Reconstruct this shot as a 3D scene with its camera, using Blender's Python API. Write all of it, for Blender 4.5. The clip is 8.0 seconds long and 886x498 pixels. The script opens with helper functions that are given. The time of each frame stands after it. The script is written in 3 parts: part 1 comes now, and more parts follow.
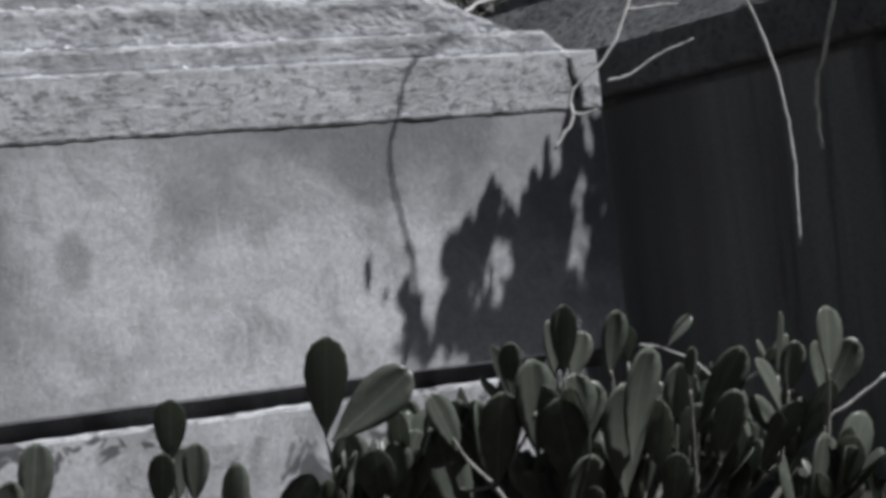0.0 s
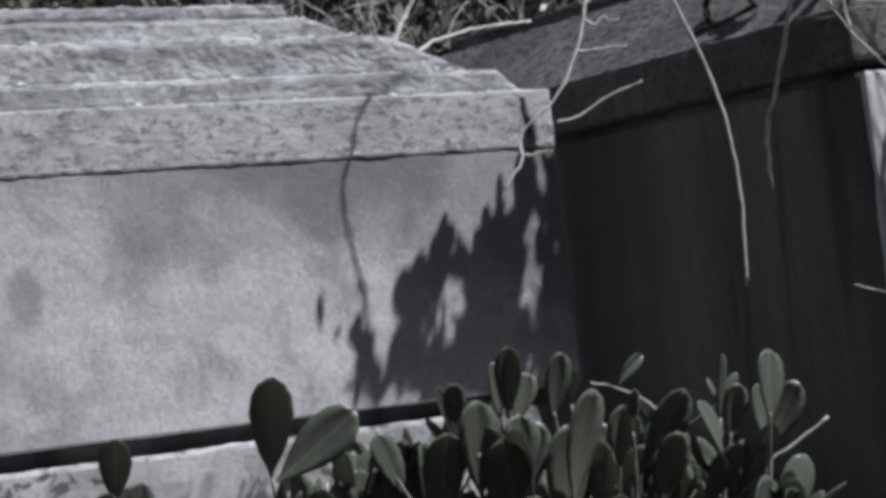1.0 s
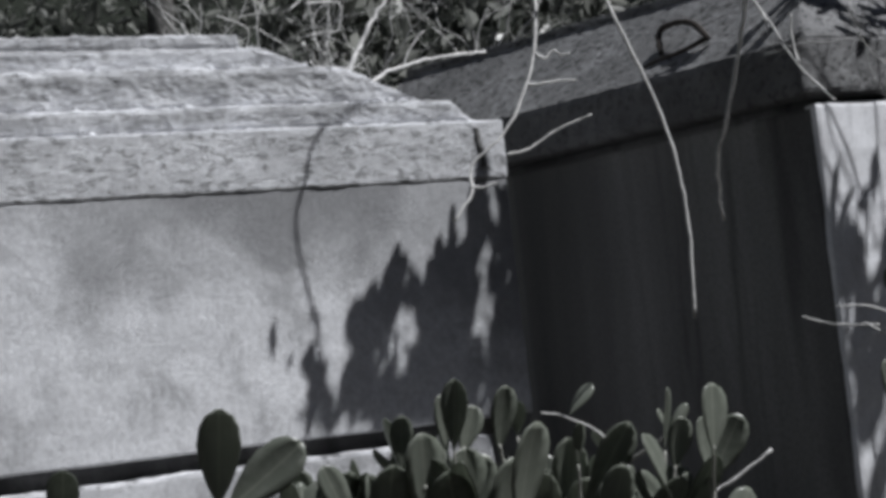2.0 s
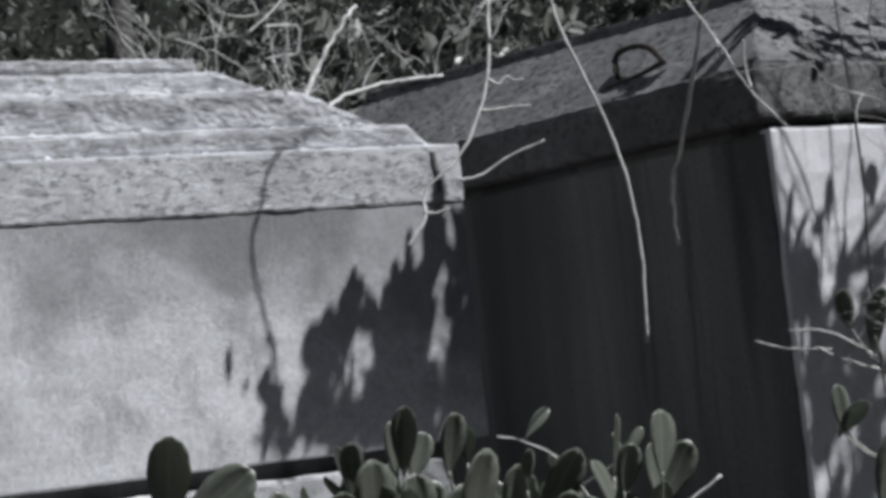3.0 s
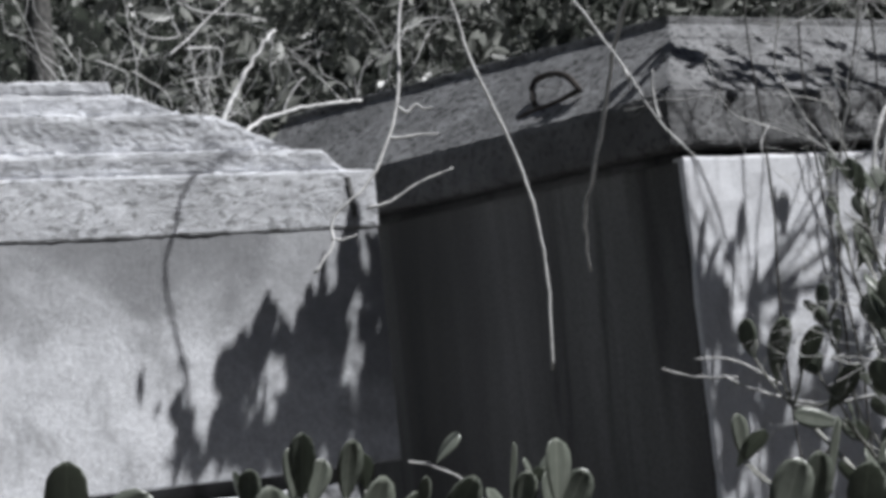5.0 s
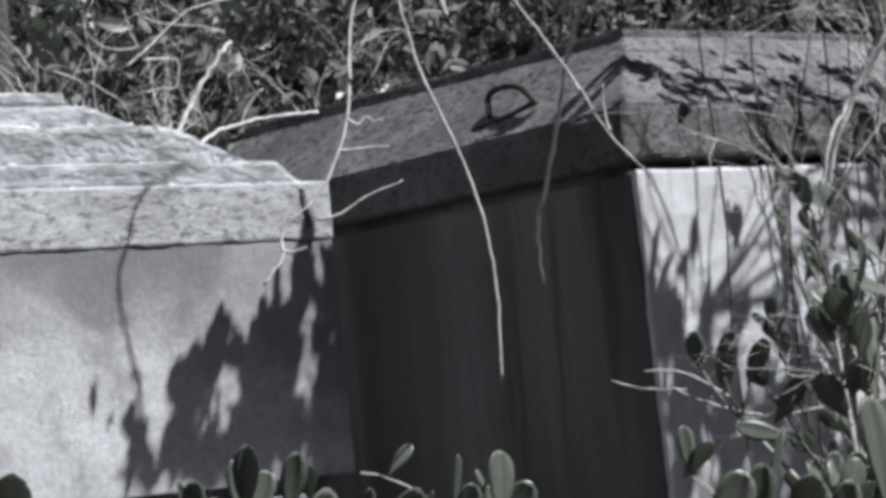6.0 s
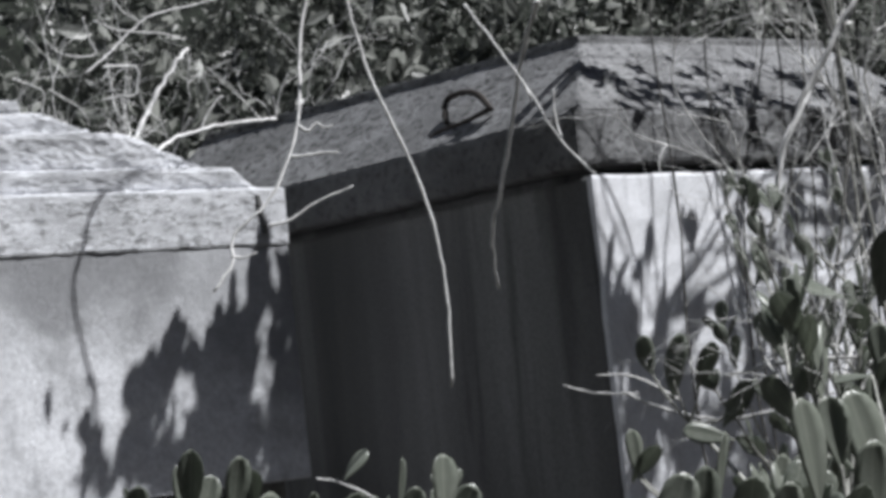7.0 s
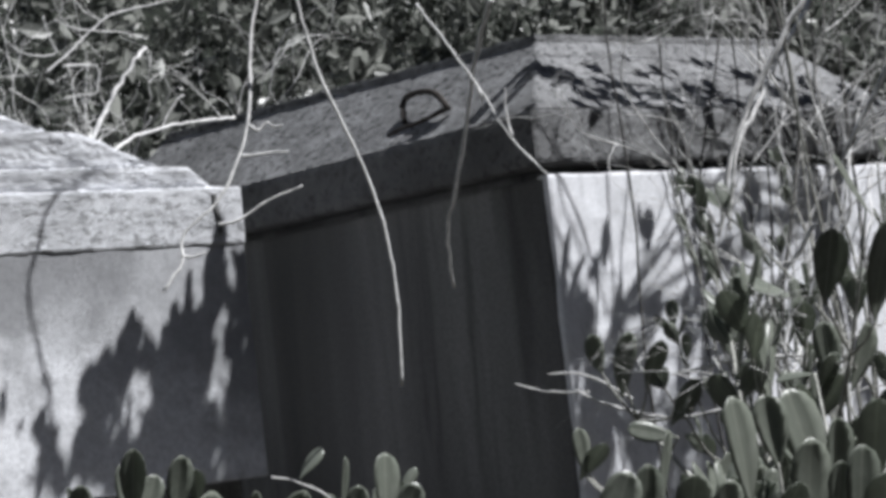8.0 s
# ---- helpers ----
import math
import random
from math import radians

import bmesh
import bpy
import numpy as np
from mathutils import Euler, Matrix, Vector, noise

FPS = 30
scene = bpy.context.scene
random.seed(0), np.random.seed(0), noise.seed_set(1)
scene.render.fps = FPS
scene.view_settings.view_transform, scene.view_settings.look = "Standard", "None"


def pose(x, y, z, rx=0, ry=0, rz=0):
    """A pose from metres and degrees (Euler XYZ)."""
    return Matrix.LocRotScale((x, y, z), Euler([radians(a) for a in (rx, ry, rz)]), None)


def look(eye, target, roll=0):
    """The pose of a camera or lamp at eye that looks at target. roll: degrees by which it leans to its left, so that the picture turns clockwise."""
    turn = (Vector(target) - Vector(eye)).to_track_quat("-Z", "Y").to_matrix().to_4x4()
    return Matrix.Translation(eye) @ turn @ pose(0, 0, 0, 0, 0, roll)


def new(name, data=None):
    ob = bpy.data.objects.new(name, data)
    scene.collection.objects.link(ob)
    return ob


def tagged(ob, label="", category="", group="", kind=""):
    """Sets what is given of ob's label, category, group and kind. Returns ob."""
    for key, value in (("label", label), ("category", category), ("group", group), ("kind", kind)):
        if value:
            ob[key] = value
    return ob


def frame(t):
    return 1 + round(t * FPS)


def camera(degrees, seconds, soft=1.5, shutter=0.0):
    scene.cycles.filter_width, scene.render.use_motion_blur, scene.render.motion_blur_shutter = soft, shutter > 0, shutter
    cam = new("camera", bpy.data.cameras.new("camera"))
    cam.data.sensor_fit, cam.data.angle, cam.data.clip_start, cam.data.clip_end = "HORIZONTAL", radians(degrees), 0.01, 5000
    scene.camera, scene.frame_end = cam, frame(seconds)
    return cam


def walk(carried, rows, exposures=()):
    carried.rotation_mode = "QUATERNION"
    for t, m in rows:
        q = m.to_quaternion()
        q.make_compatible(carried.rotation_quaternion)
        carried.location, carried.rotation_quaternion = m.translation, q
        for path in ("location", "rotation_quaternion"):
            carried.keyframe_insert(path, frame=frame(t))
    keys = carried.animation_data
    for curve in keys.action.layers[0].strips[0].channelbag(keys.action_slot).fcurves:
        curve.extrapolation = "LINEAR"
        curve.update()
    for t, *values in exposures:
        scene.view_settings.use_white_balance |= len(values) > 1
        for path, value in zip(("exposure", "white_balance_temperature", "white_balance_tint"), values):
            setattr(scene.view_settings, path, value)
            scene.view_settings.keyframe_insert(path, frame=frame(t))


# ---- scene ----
cam = camera(22.6, 8.0, soft=4.0)
# seconds, x, y, z, then the turn about x, y and z in degrees
ROWS = [
    (0.0, -3.1092, -4.5345, 0.4841, 92.270, 6.910, -29.670),
    (0.5, -3.1048, -4.5556, 0.4903, 92.653, 6.829, -30.120),
    (1.0, -3.0961, -4.5641, 0.4946, 92.977, 6.633, -30.650),
    (1.5, -3.0965, -4.5827, 0.4986, 93.232, 6.465, -31.195),
    (3.0, -3.0787, -4.6174, 0.5111, 93.899, 6.504, -32.595),
    (3.5, -3.0763, -4.6336, 0.5135, 93.912, 6.412, -33.066),
    (4.0, -3.0692, -4.6424, 0.5141, 94.034, 6.305, -33.521),
    (4.5, -3.0595, -4.6528, 0.5152, 94.149, 6.225, -33.913),
    (6.0, -3.0316, -4.6990, 0.5146, 94.415, 6.034, -35.193),
    (6.5, -3.0230, -4.7142, 0.5126, 94.488, 6.189, -35.582),
    (7.0, -3.0047, -4.7332, 0.5051, 94.530, 6.277, -35.887),
    (7.5, -2.9826, -4.7505, 0.5046, 94.439, 6.404, -36.245),
    (8.0, -2.9716, -4.7705, 0.5006, 94.415, 6.386, -36.517),
]
EXPOSURES = [(0.0, -0.32, 6395, 10), (1.5, -0.14, 6395, 10), (4.0, 0.10, 6395, 10), (8.0, 0.52, 6395, 10)]
walk(cam, [(t, pose(x, y, z, a, b, c)) for t, x, y, z, a, b, c in ROWS], EXPOSURES)

# ---- light: clear sky, high sun from the right ----
SUN = Vector((0.37, -0.38, 0.85)).normalized()
world = bpy.data.worlds.new("sky")
world.use_nodes = True
scene.world = world
wn = world.node_tree
sky = wn.nodes.new("ShaderNodeTexSky")
sky.sky_type = "NISHITA"
sky.sun_disc = False
sky.sun_elevation = math.asin(SUN.z)
sky.sun_rotation = math.atan2(SUN.x, SUN.y)
wn.links.new(sky.outputs["Color"], wn.nodes["Background"].inputs["Color"])
wn.nodes["Background"].inputs["Strength"].default_value = 0.05
sun = new("sun", bpy.data.lights.new("sun", "SUN"))
sun.data.energy = 5.0
sun.data.angle = radians(0.65)
sun.data.color = (1.0, 0.998, 0.995)
sun.matrix_world = look(SUN * 20, (0, 0, 0))


# ---- materials ----
def material(name, rough=0.9, metal=0.0):
    m = bpy.data.materials.new(name)
    m.use_nodes = True
    b = m.node_tree.nodes["Principled BSDF"]
    b.inputs["Roughness"].default_value = rough
    b.inputs["Metallic"].default_value = metal
    return m, m.node_tree, b


def coords(nt, scale=(1, 1, 1), shift=(0, 0, 0)):
    tc = nt.nodes.new("ShaderNodeTexCoord")
    mp = nt.nodes.new("ShaderNodeMapping")
    mp.inputs["Scale"].default_value = scale
    mp.inputs["Location"].default_value = shift
    nt.links.new(tc.outputs["Object"], mp.inputs["Vector"])
    return mp.outputs["Vector"]


def noise_tex(nt, vec, scale, detail=6.0, rough=0.6, warp=0.0):
    n = nt.nodes.new("ShaderNodeTexNoise")
    n.inputs["Scale"].default_value = scale
    n.inputs["Detail"].default_value = detail
    n.inputs["Roughness"].default_value = rough
    n.inputs["Distortion"].default_value = warp
    nt.links.new(vec, n.inputs["Vector"])
    return n.outputs["Fac"]


def ramp(nt, fac, lo, hi, a=0.0, b=1.0):
    r = nt.nodes.new("ShaderNodeMapRange")
    r.interpolation_type = "SMOOTHSTEP"
    for key, v in (("From Min", lo), ("From Max", hi), ("To Min", a), ("To Max", b)):
        r.inputs[key].default_value = v
    nt.links.new(fac, r.inputs["Value"])
    return r.outputs["Result"]


def mix(nt, fac, a, b):
    n = nt.nodes.new("ShaderNodeMix")
    n.data_type = "RGBA"
    if isinstance(fac, float):
        n.inputs[0].default_value = fac
    else:
        nt.links.new(fac, n.inputs[0])
    for key, v in ((6, a), (7, b)):
        if isinstance(v, tuple):
            n.inputs[key].default_value = (*v, 1)
        else:
            nt.links.new(v, n.inputs[key])
    return n.outputs[2]


def bump(nt, b, height, strength, distance):
    n = nt.nodes.new("ShaderNodeBump")
    n.inputs["Strength"].default_value = strength
    n.inputs["Distance"].default_value = distance
    nt.links.new(height, n.inputs["Height"])
    nt.links.new(n.outputs["Normal"], b.inputs["Normal"])


def grey(v, cool=0.03):
    return (v * (1 - cool), v * (1 - cool * 0.6), v * (1 + cool))


def concrete(name, light, mid, dark, spots=0.0, streak=(1, 1, 1), stain=2.2, lo=0.40, hi=0.62, spot_scale=34.0, relief=0.5, cool=0.03, warp=0.3, bloom=None, shift=(0, 0, 0)):
    """Weathered cement: broad stains, dark lichen spots, fine grain and relief."""
    m, nt, b = material(name, 0.92)
    v, vs = coords(nt), coords(nt, streak, shift)
    c = mix(nt, ramp(nt, noise_tex(nt, vs, stain, 4, 0.55, warp), lo, hi), grey(mid, cool), grey(light, cool))
    if bloom:
        # pale bleached patches with ragged edges, and one dark oval stain
        def patch(cx, cz, rx, rz, ragged):
            mp = nt.nodes.new("ShaderNodeMapping")
            mp.inputs["Scale"].default_value = (1 / rx, 0, 1 / rz)
            mp.inputs["Location"].default_value = (-cx / rx, 0, -cz / rz)
            nt.links.new(v, mp.inputs["Vector"])
            ln = nt.nodes.new("ShaderNodeVectorMath")
            ln.operation = "LENGTH"
            nt.links.new(mp.outputs["Vector"], ln.inputs[0])
            ad = nt.nodes.new("ShaderNodeMath")
            ad.operation = "MULTIPLY_ADD"
            ad.inputs[1].default_value = ragged
            nt.links.new(noise_tex(nt, v, 5.0, 6, 0.62, 0.4), ad.inputs[0])
            nt.links.new(ln.outputs["Value"], ad.inputs[2])
            return ad.outputs[0]
        c = mix(nt, 0.65, c, grey(mid * 0.78, cool))
        for cx, cz, rx, rz in bloom:
            c = mix(nt, ramp(nt, patch(cx, cz, rx, rz, 1.3), 1.05, 1.85, 0.88, 0.0), c, grey(light, cool))
        c = mix(nt, ramp(nt, patch(-0.314, 0.735, 0.042, 0.068, 1.3), 1.20, 1.95, 0.65, 0.0), c, grey(mid * 0.9, cool))
    c = mix(nt, ramp(nt, noise_tex(nt, vs, stain * 3.7, 5, 0.6, warp), 0.50, 0.72, 0.0, 0.6), c, grey(dark, cool))
    c = mix(nt, ramp(nt, noise_tex(nt, v, 85, 3, 0.7), 0.35, 0.7, 0.0, 0.30), c, grey(mid * 0.6, cool))
    grain = noise_tex(nt, v, 190, 4, 0.75)
    c = mix(nt, ramp(nt, grain, 0.55, 0.75, 0.0, 0.25), c, grey(min(0.85, light * 1.35), cool))
    if spots:
        c = mix(nt, ramp(nt, noise_tex(nt, vs, spot_scale, 3, 0.62, 0.6), 0.54, 0.62, 0.0, spots), c, grey(dark * 0.55, cool))
    nt.links.new(c, b.inputs["Base Color"])
    bump(nt, b, noise_tex(nt, vs, 60, 8, 0.75), relief, 0.006)
    return m


M_WALL = concrete("weathered_render", 0.85, 0.34, 0.32, 0.0, (1, 1, 0.8), 2.0, 0.40, 0.58, bloom=[(0.22, 0.57, 0.72, 0.33), (-0.24, 0.78, 0.22, 0.27), (0.75, 0.52, 0.5, 0.20)])
M_CAP = concrete("lichen_concrete", 0.82, 0.60, 0.34, 0.66, (0.62, 1, 1.3), 6.0, 0.36, 0.6, 44.0, 0.9)
M_STEP = concrete("worn_concrete", 0.80, 0.54, 0.34, 0.5, (0.45, 1, 1.6), 9.0, 0.38, 0.58, 46.0, 1.0)
# mould streaks over a base tone lowered to carry the side's shade
M_SIDE = concrete("mould_and_shade_render", 0.27, 0.085, 0.018, 0.5, (1.3, 1.5, 0.15), 1.15, 0.34, 0.66, 1.3, 0.3, 0.0, 0.5, shift=(0, 3.9, 0))
# darker copy of the lid colour, for the slab's shaded side
M_EDGE = concrete("shaded_lid_edge", 0.18, 0.125, 0.06, 0.5, (1, 1, 1), 6.0, 0.35, 0.65, 40.0, 0.9, 0.01)
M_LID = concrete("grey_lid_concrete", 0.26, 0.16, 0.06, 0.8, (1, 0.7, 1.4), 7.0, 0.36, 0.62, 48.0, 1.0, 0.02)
M_WHITE = concrete("old_whitewash", 0.87, 0.80, 0.52, 0.0, (1.5, 1.5, 0.6), 3.0, 0.34, 0.56, 30, 0.3)
M_CRUMB = concrete("broken_mortar", 0.86, 0.78, 0.55, 0.0, (1, 1, 1), 9.0, 0.35, 0.6, 30, 0.6)
M_PLINTH = concrete("plinth_render", 0.72, 0.46, 0.15, 0.85, (1, 1, 1), 4.0, 0.35, 0.6, 8.0, 0.6)


def iron(name):
    m, nt, b = material(name, 0.75, 0.3)
    v = coords(nt)
    c = mix(nt, noise_tex(nt, v, 60, 5), (0.016, 0.014, 0.013), (0.05, 0.04, 0.035))
    nt.links.new(c, b.inputs["Base Color"])
    bump(nt, b, noise_tex(nt, v, 200, 4), 0.5, 0.002)
    return m


def leaf_mat(name, a, b_, back, rough=0.36, bias=0.0, rib=False):
    m, nt, b = material(name, rough)
    info = nt.nodes.new("ShaderNodeObjectInfo")
    geo = nt.nodes.new("ShaderNodeNewGeometry")
    add = nt.nodes.new("ShaderNodeMath")
    add.operation = "ADD"
    nt.links.new(info.outputs["Random"], add.inputs[0])
    nt.links.new(geo.outputs["Random Per Island"], add.inputs[1])
    fr = nt.nodes.new("ShaderNodeMath")
    fr.operation = "FRACT"
    nt.links.new(add.outputs[0], fr.inputs[0])
    v = coords(nt)
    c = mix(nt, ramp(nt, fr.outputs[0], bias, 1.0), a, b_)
    c = mix(nt, ramp(nt, noise_tex(nt, v, 70, 4), 0.45, 0.7, 0.0, 0.45), c, back)
    if rib:
        sp = nt.nodes.new("ShaderNodeSeparateXYZ")
        nt.links.new(v, sp.inputs[0])
        ab = nt.nodes.new("ShaderNodeMath")
        ab.operation = "ABSOLUTE"
        nt.links.new(sp.outputs["X"], ab.inputs[0])
        c = mix(nt, ramp(nt, ab.outputs[0], 0.0004, 0.0022, 0.55, 0.0), c, (0.42, 0.44, 0.38))
    nt.links.new(c, b.inputs["Base Color"])
    bump(nt, b, noise_tex(nt, v, 120, 3), 0.15, 0.002)
    tr = nt.nodes.new("ShaderNodeBsdfTranslucent")
    nt.links.new(c, tr.inputs["Color"])
    ms = nt.nodes.new("ShaderNodeMixShader")
    ms.inputs[0].default_value = 0.52
    nt.links.new(b.outputs[0], ms.inputs[1])
    nt.links.new(tr.outputs[0], ms.inputs[2])
    nt.links.new(ms.outputs[0], nt.nodes["Material Output"].inputs["Surface"])
    return m


def bark(name, a, b_):
    m, nt, b = material(name, 0.85)
    v = coords(nt)
    c = mix(nt, ramp(nt, noise_tex(nt, v, 45, 5), 0.35, 0.65), a, b_)
    nt.links.new(c, b.inputs["Base Color"])
    bump(nt, b, noise_tex(nt, v, 140, 4), 0.5, 0.002)
    return m


M_IRON = iron("rusted_iron")
M_LEAF = leaf_mat("shrub_leaf", (0.225, 0.248, 0.212), (0.30, 0.325, 0.28), (0.37, 0.385, 0.35), 0.30, 0.0, True)
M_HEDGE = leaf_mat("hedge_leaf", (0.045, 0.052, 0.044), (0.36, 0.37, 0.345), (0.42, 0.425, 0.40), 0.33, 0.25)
M_DEAD = bark("dry_twig", (0.56, 0.555, 0.55), (0.80, 0.795, 0.785))
M_STEM = bark("green_stem", (0.26, 0.26, 0.24), (0.42, 0.42, 0.39))
M_BARK = bark("dark_bark", (0.05, 0.05, 0.047), (0.13, 0.125, 0.12))


def soil():
    m, nt, b = material("leaf_litter_soil", 0.95)
    v = coords(nt)
    c = mix(nt, ramp(nt, noise_tex(nt, v, 3, 6), 0.35, 0.65), (0.018, 0.017, 0.015), (0.045, 0.042, 0.036))
    c = mix(nt, ramp(nt, noise_tex(nt, v, 40, 4), 0.55, 0.7, 0, 0.6), c, (0.08, 0.07, 0.055))
    nt.links.new(c, b.inputs["Base Color"])
    bump(nt, b, noise_tex(nt, v, 25, 8), 0.8, 0.03)
    return m


M_SOIL = soil()


# ---- building helpers ----
def link_mesh(name, bm, mat, smooth=False):
    me = bpy.data.meshes.new(name)
    bm.normal_update()
    bm.to_mesh(me)
    bm.free()
    me.materials.append(mat)
    if smooth:
        for p in me.polygons:
            p.use_smooth = True
    return me


def part(name, bm, mat, parent, label="", smooth=False):
    ob = new(name, link_mesh(name, bm, mat, smooth))
    ob.parent = parent
    if label:
        tagged(ob, label)
    return ob


def thing(name, at, label, category, group="", kind=""):
    ob = new(name)
    ob.location = at
    ob.empty_display_size = 0.1
    return tagged(ob, label, category, group, kind)


def frustum(x0, x1, y0, y1, z0, z1, top=(0, 0, 0, 0), at=(0, 0, 0), bevel=0.006, cell=0.05, rough=0.004, seed=0.0, lift=0.0, freq=14.0, top_lift=None):
    """A cast block whose top is drawn in by (west, east, south, north), with rounded, worn, uneven surfaces. lift: rise in z per metre of y, top_lift: that of the top alone."""
    bm = bmesh.new()
    w, e, s, n = top
    lo = [(x0, y0, z0), (x1, y0, z0), (x1, y1, z0), (x0, y1, z0)]
    hi = [(x0 + w, y0 + s, z1), (x1 - e, y0 + s, z1), (x1 - e, y1 - n, z1), (x0 + w, y1 - n, z1)]
    rise = lift if top_lift is None else top_lift
    vs = [bm.verts.new((x - at[0], y - at[1], z + k * (y - y0) - at[2])) for group, k in ((lo, lift), (hi, rise)) for x, y, z in group]
    for f in ((3, 2, 1, 0), (4, 5, 6, 7), (0, 1, 5, 4), (1, 2, 6, 5), (2, 3, 7, 6), (3, 0, 4, 7)):
        bm.faces.new([vs[i] for i in f])
    if bevel:
        bmesh.ops.bevel(bm, geom=bm.edges[:], offset=bevel, segments=2, affect="EDGES", profile=0.6)
    for _ in range(7):
        long = [e_ for e_ in bm.edges if e_.calc_length() > cell]
        if not long:
            break
        bmesh.ops.subdivide_edges(bm, edges=long, cuts=1, use_grid_fill=True)
    bm.normal_update()
    for v in bm.verts:
        p = v.co + Vector((seed, seed * 0.7, 0))
        d = noise.noise(p * freq) * 0.7 + noise.noise(p * freq * 3.1) * 0.4
        v.co += v.normal * d * rough
    bmesh.ops.triangulate(bm, faces=[f for f in bm.faces if len(f.verts) > 4])
    return bm


def tube(points, r0, r1, sides=6, at=(0, 0, 0), wobble=0.0, seed=0):
    """A tapering round stem along a smooth line through the points."""
    rnd = random.Random(seed)
    pts = [Vector(p) - Vector(at) for p in points]
    line = []
    for i in range(len(pts) - 1):
        p0, p1, p2, p3 = pts[max(i - 1, 0)], pts[i], pts[i + 1], pts[min(i + 2, len(pts) - 1)]
        n = 5 if len(pts) > 2 else 4
        for k in range(n):
            t = k / n
            line.append(0.5 * (2 * p1 + (p2 - p0) * t + (2 * p0 - 5 * p1 + 4 * p2 - p3) * t * t + (3 * p1 - p0 - 3 * p2 + p3) * t ** 3))
    line.append(pts[-1])
    if wobble:
        line = [p + Vector((rnd.uniform(-1, 1), rnd.uniform(-1, 1), rnd.uniform(-1, 1))) * wobble for p in line]
    bm = bmesh.new()
    rings = []
    a = None
    for i, p in enumerate(line):
        d = (line[min(i + 1, len(line) - 1)] - line[max(i - 1, 0)]).normalized()
        a = d.orthogonal() if a is None else a - d * a.dot(d)
        a = a.normalized()
        b = d.cross(a)
        f = i / (len(line) - 1)
        r = (r0 + (r1 - r0) * f) * rnd.uniform(0.84, 1.18)
        rings.append([bm.verts.new(p + (a * math.cos(q) + b * math.sin(q)) * r) for q in (k * math.tau / sides for k in range(sides))])
    for u, v in zip(rings, rings[1:]):
        for k in range(sides):
            bm.faces.new((u[k], u[(k + 1) % sides], v[(k + 1) % sides], v[k]))
    bm.faces.new(rings[0][::-1])
    bm.faces.new(rings[-1])
    return bm


def join_bm(bms):
    out = bmesh.new()
    for b in bms:
        me = bpy.data.meshes.new("tmp")
        b.to_mesh(me)
        b.free()
        out.from_mesh(me)
        bpy.data.meshes.remove(me)
    return out


def leaf_mesh(name, length, width, cup, droop, mat, seed, broad=0.66):
    """A thick obovate leaf with a midrib fold; base at the origin, growing along z, upper face towards -y."""
    rnd = random.Random(seed)
    bm = bmesh.new()
    stations = [(0.0, 0.06), (0.08, 0.16), (0.24, 0.52), (0.43, 0.86), (broad, 1.0), (0.82, 0.90), (0.93, 0.62), (1.0, 0.14)]
    top, bot = [], []
    for t, w in stations:
        y = -droop * length * t * t
        hw = width * 0.5 * w * rnd.uniform(0.95, 1.05)
        row = []
        for s in (-1, -0.5, 0, 0.5, 1):
            row.append((s * hw, y - cup * hw * (abs(s) ** 1.6), length * t))
        th = 0.0012
        top.append([bm.verts.new(p) for p in row])
        bot.append([bm.verts.new((p[0], p[1] + th, p[2])) for p in row])
    n = 5
    for i in range(len(stations) - 1):
        for k in range(n - 1):
            bm.faces.new((top[i][k], top[i][k + 1], top[i + 1][k + 1], top[i + 1][k]))
            bm.faces.new((bot[i][k + 1], bot[i][k], bot[i + 1][k], bot[i + 1][k + 1]))
        bm.faces.new((bot[i][0], top[i][0], top[i + 1][0], bot[i + 1][0]))
        bm.faces.new((top[i][-1], bot[i][-1], bot[i + 1][-1], top[i + 1][-1]))
    bm.faces.new(top[-1] + bot[-1][::-1])
    return link_mesh(name, bm, mat, True)


SHAPES = [(0.092, 0.044, 0.25, 0.10, 0.62), (0.108, 0.048, 0.15, 0.16, 0.64), (0.080, 0.044, 0.40, 0.05, 0.66),
          (0.100, 0.036, 0.50, 0.22, 0.58), (0.072, 0.040, 0.20, -0.06, 0.66)]
LEAVES = [leaf_mesh("leaf", l, w, c, d, M_LEAF, i, br) for i, (l, w, c, d, br) in enumerate(SHAPES)]


def place_leaf(parent, at, up, spin, size, rnd, origin):
    """One leaf as a part, its base at a point, growing along up."""
    ob = new("leaf", rnd.choice(LEAVES))
    q = Vector(up).to_track_quat("Z", "Y").to_matrix().to_4x4()
    ob.parent = parent
    ob.matrix_basis = Matrix.Translation(Vector(at) - Vector(origin)) @ q @ pose(0, 0, 0, 0, 0, spin) @ Matrix.Scale(size, 4)
    return ob


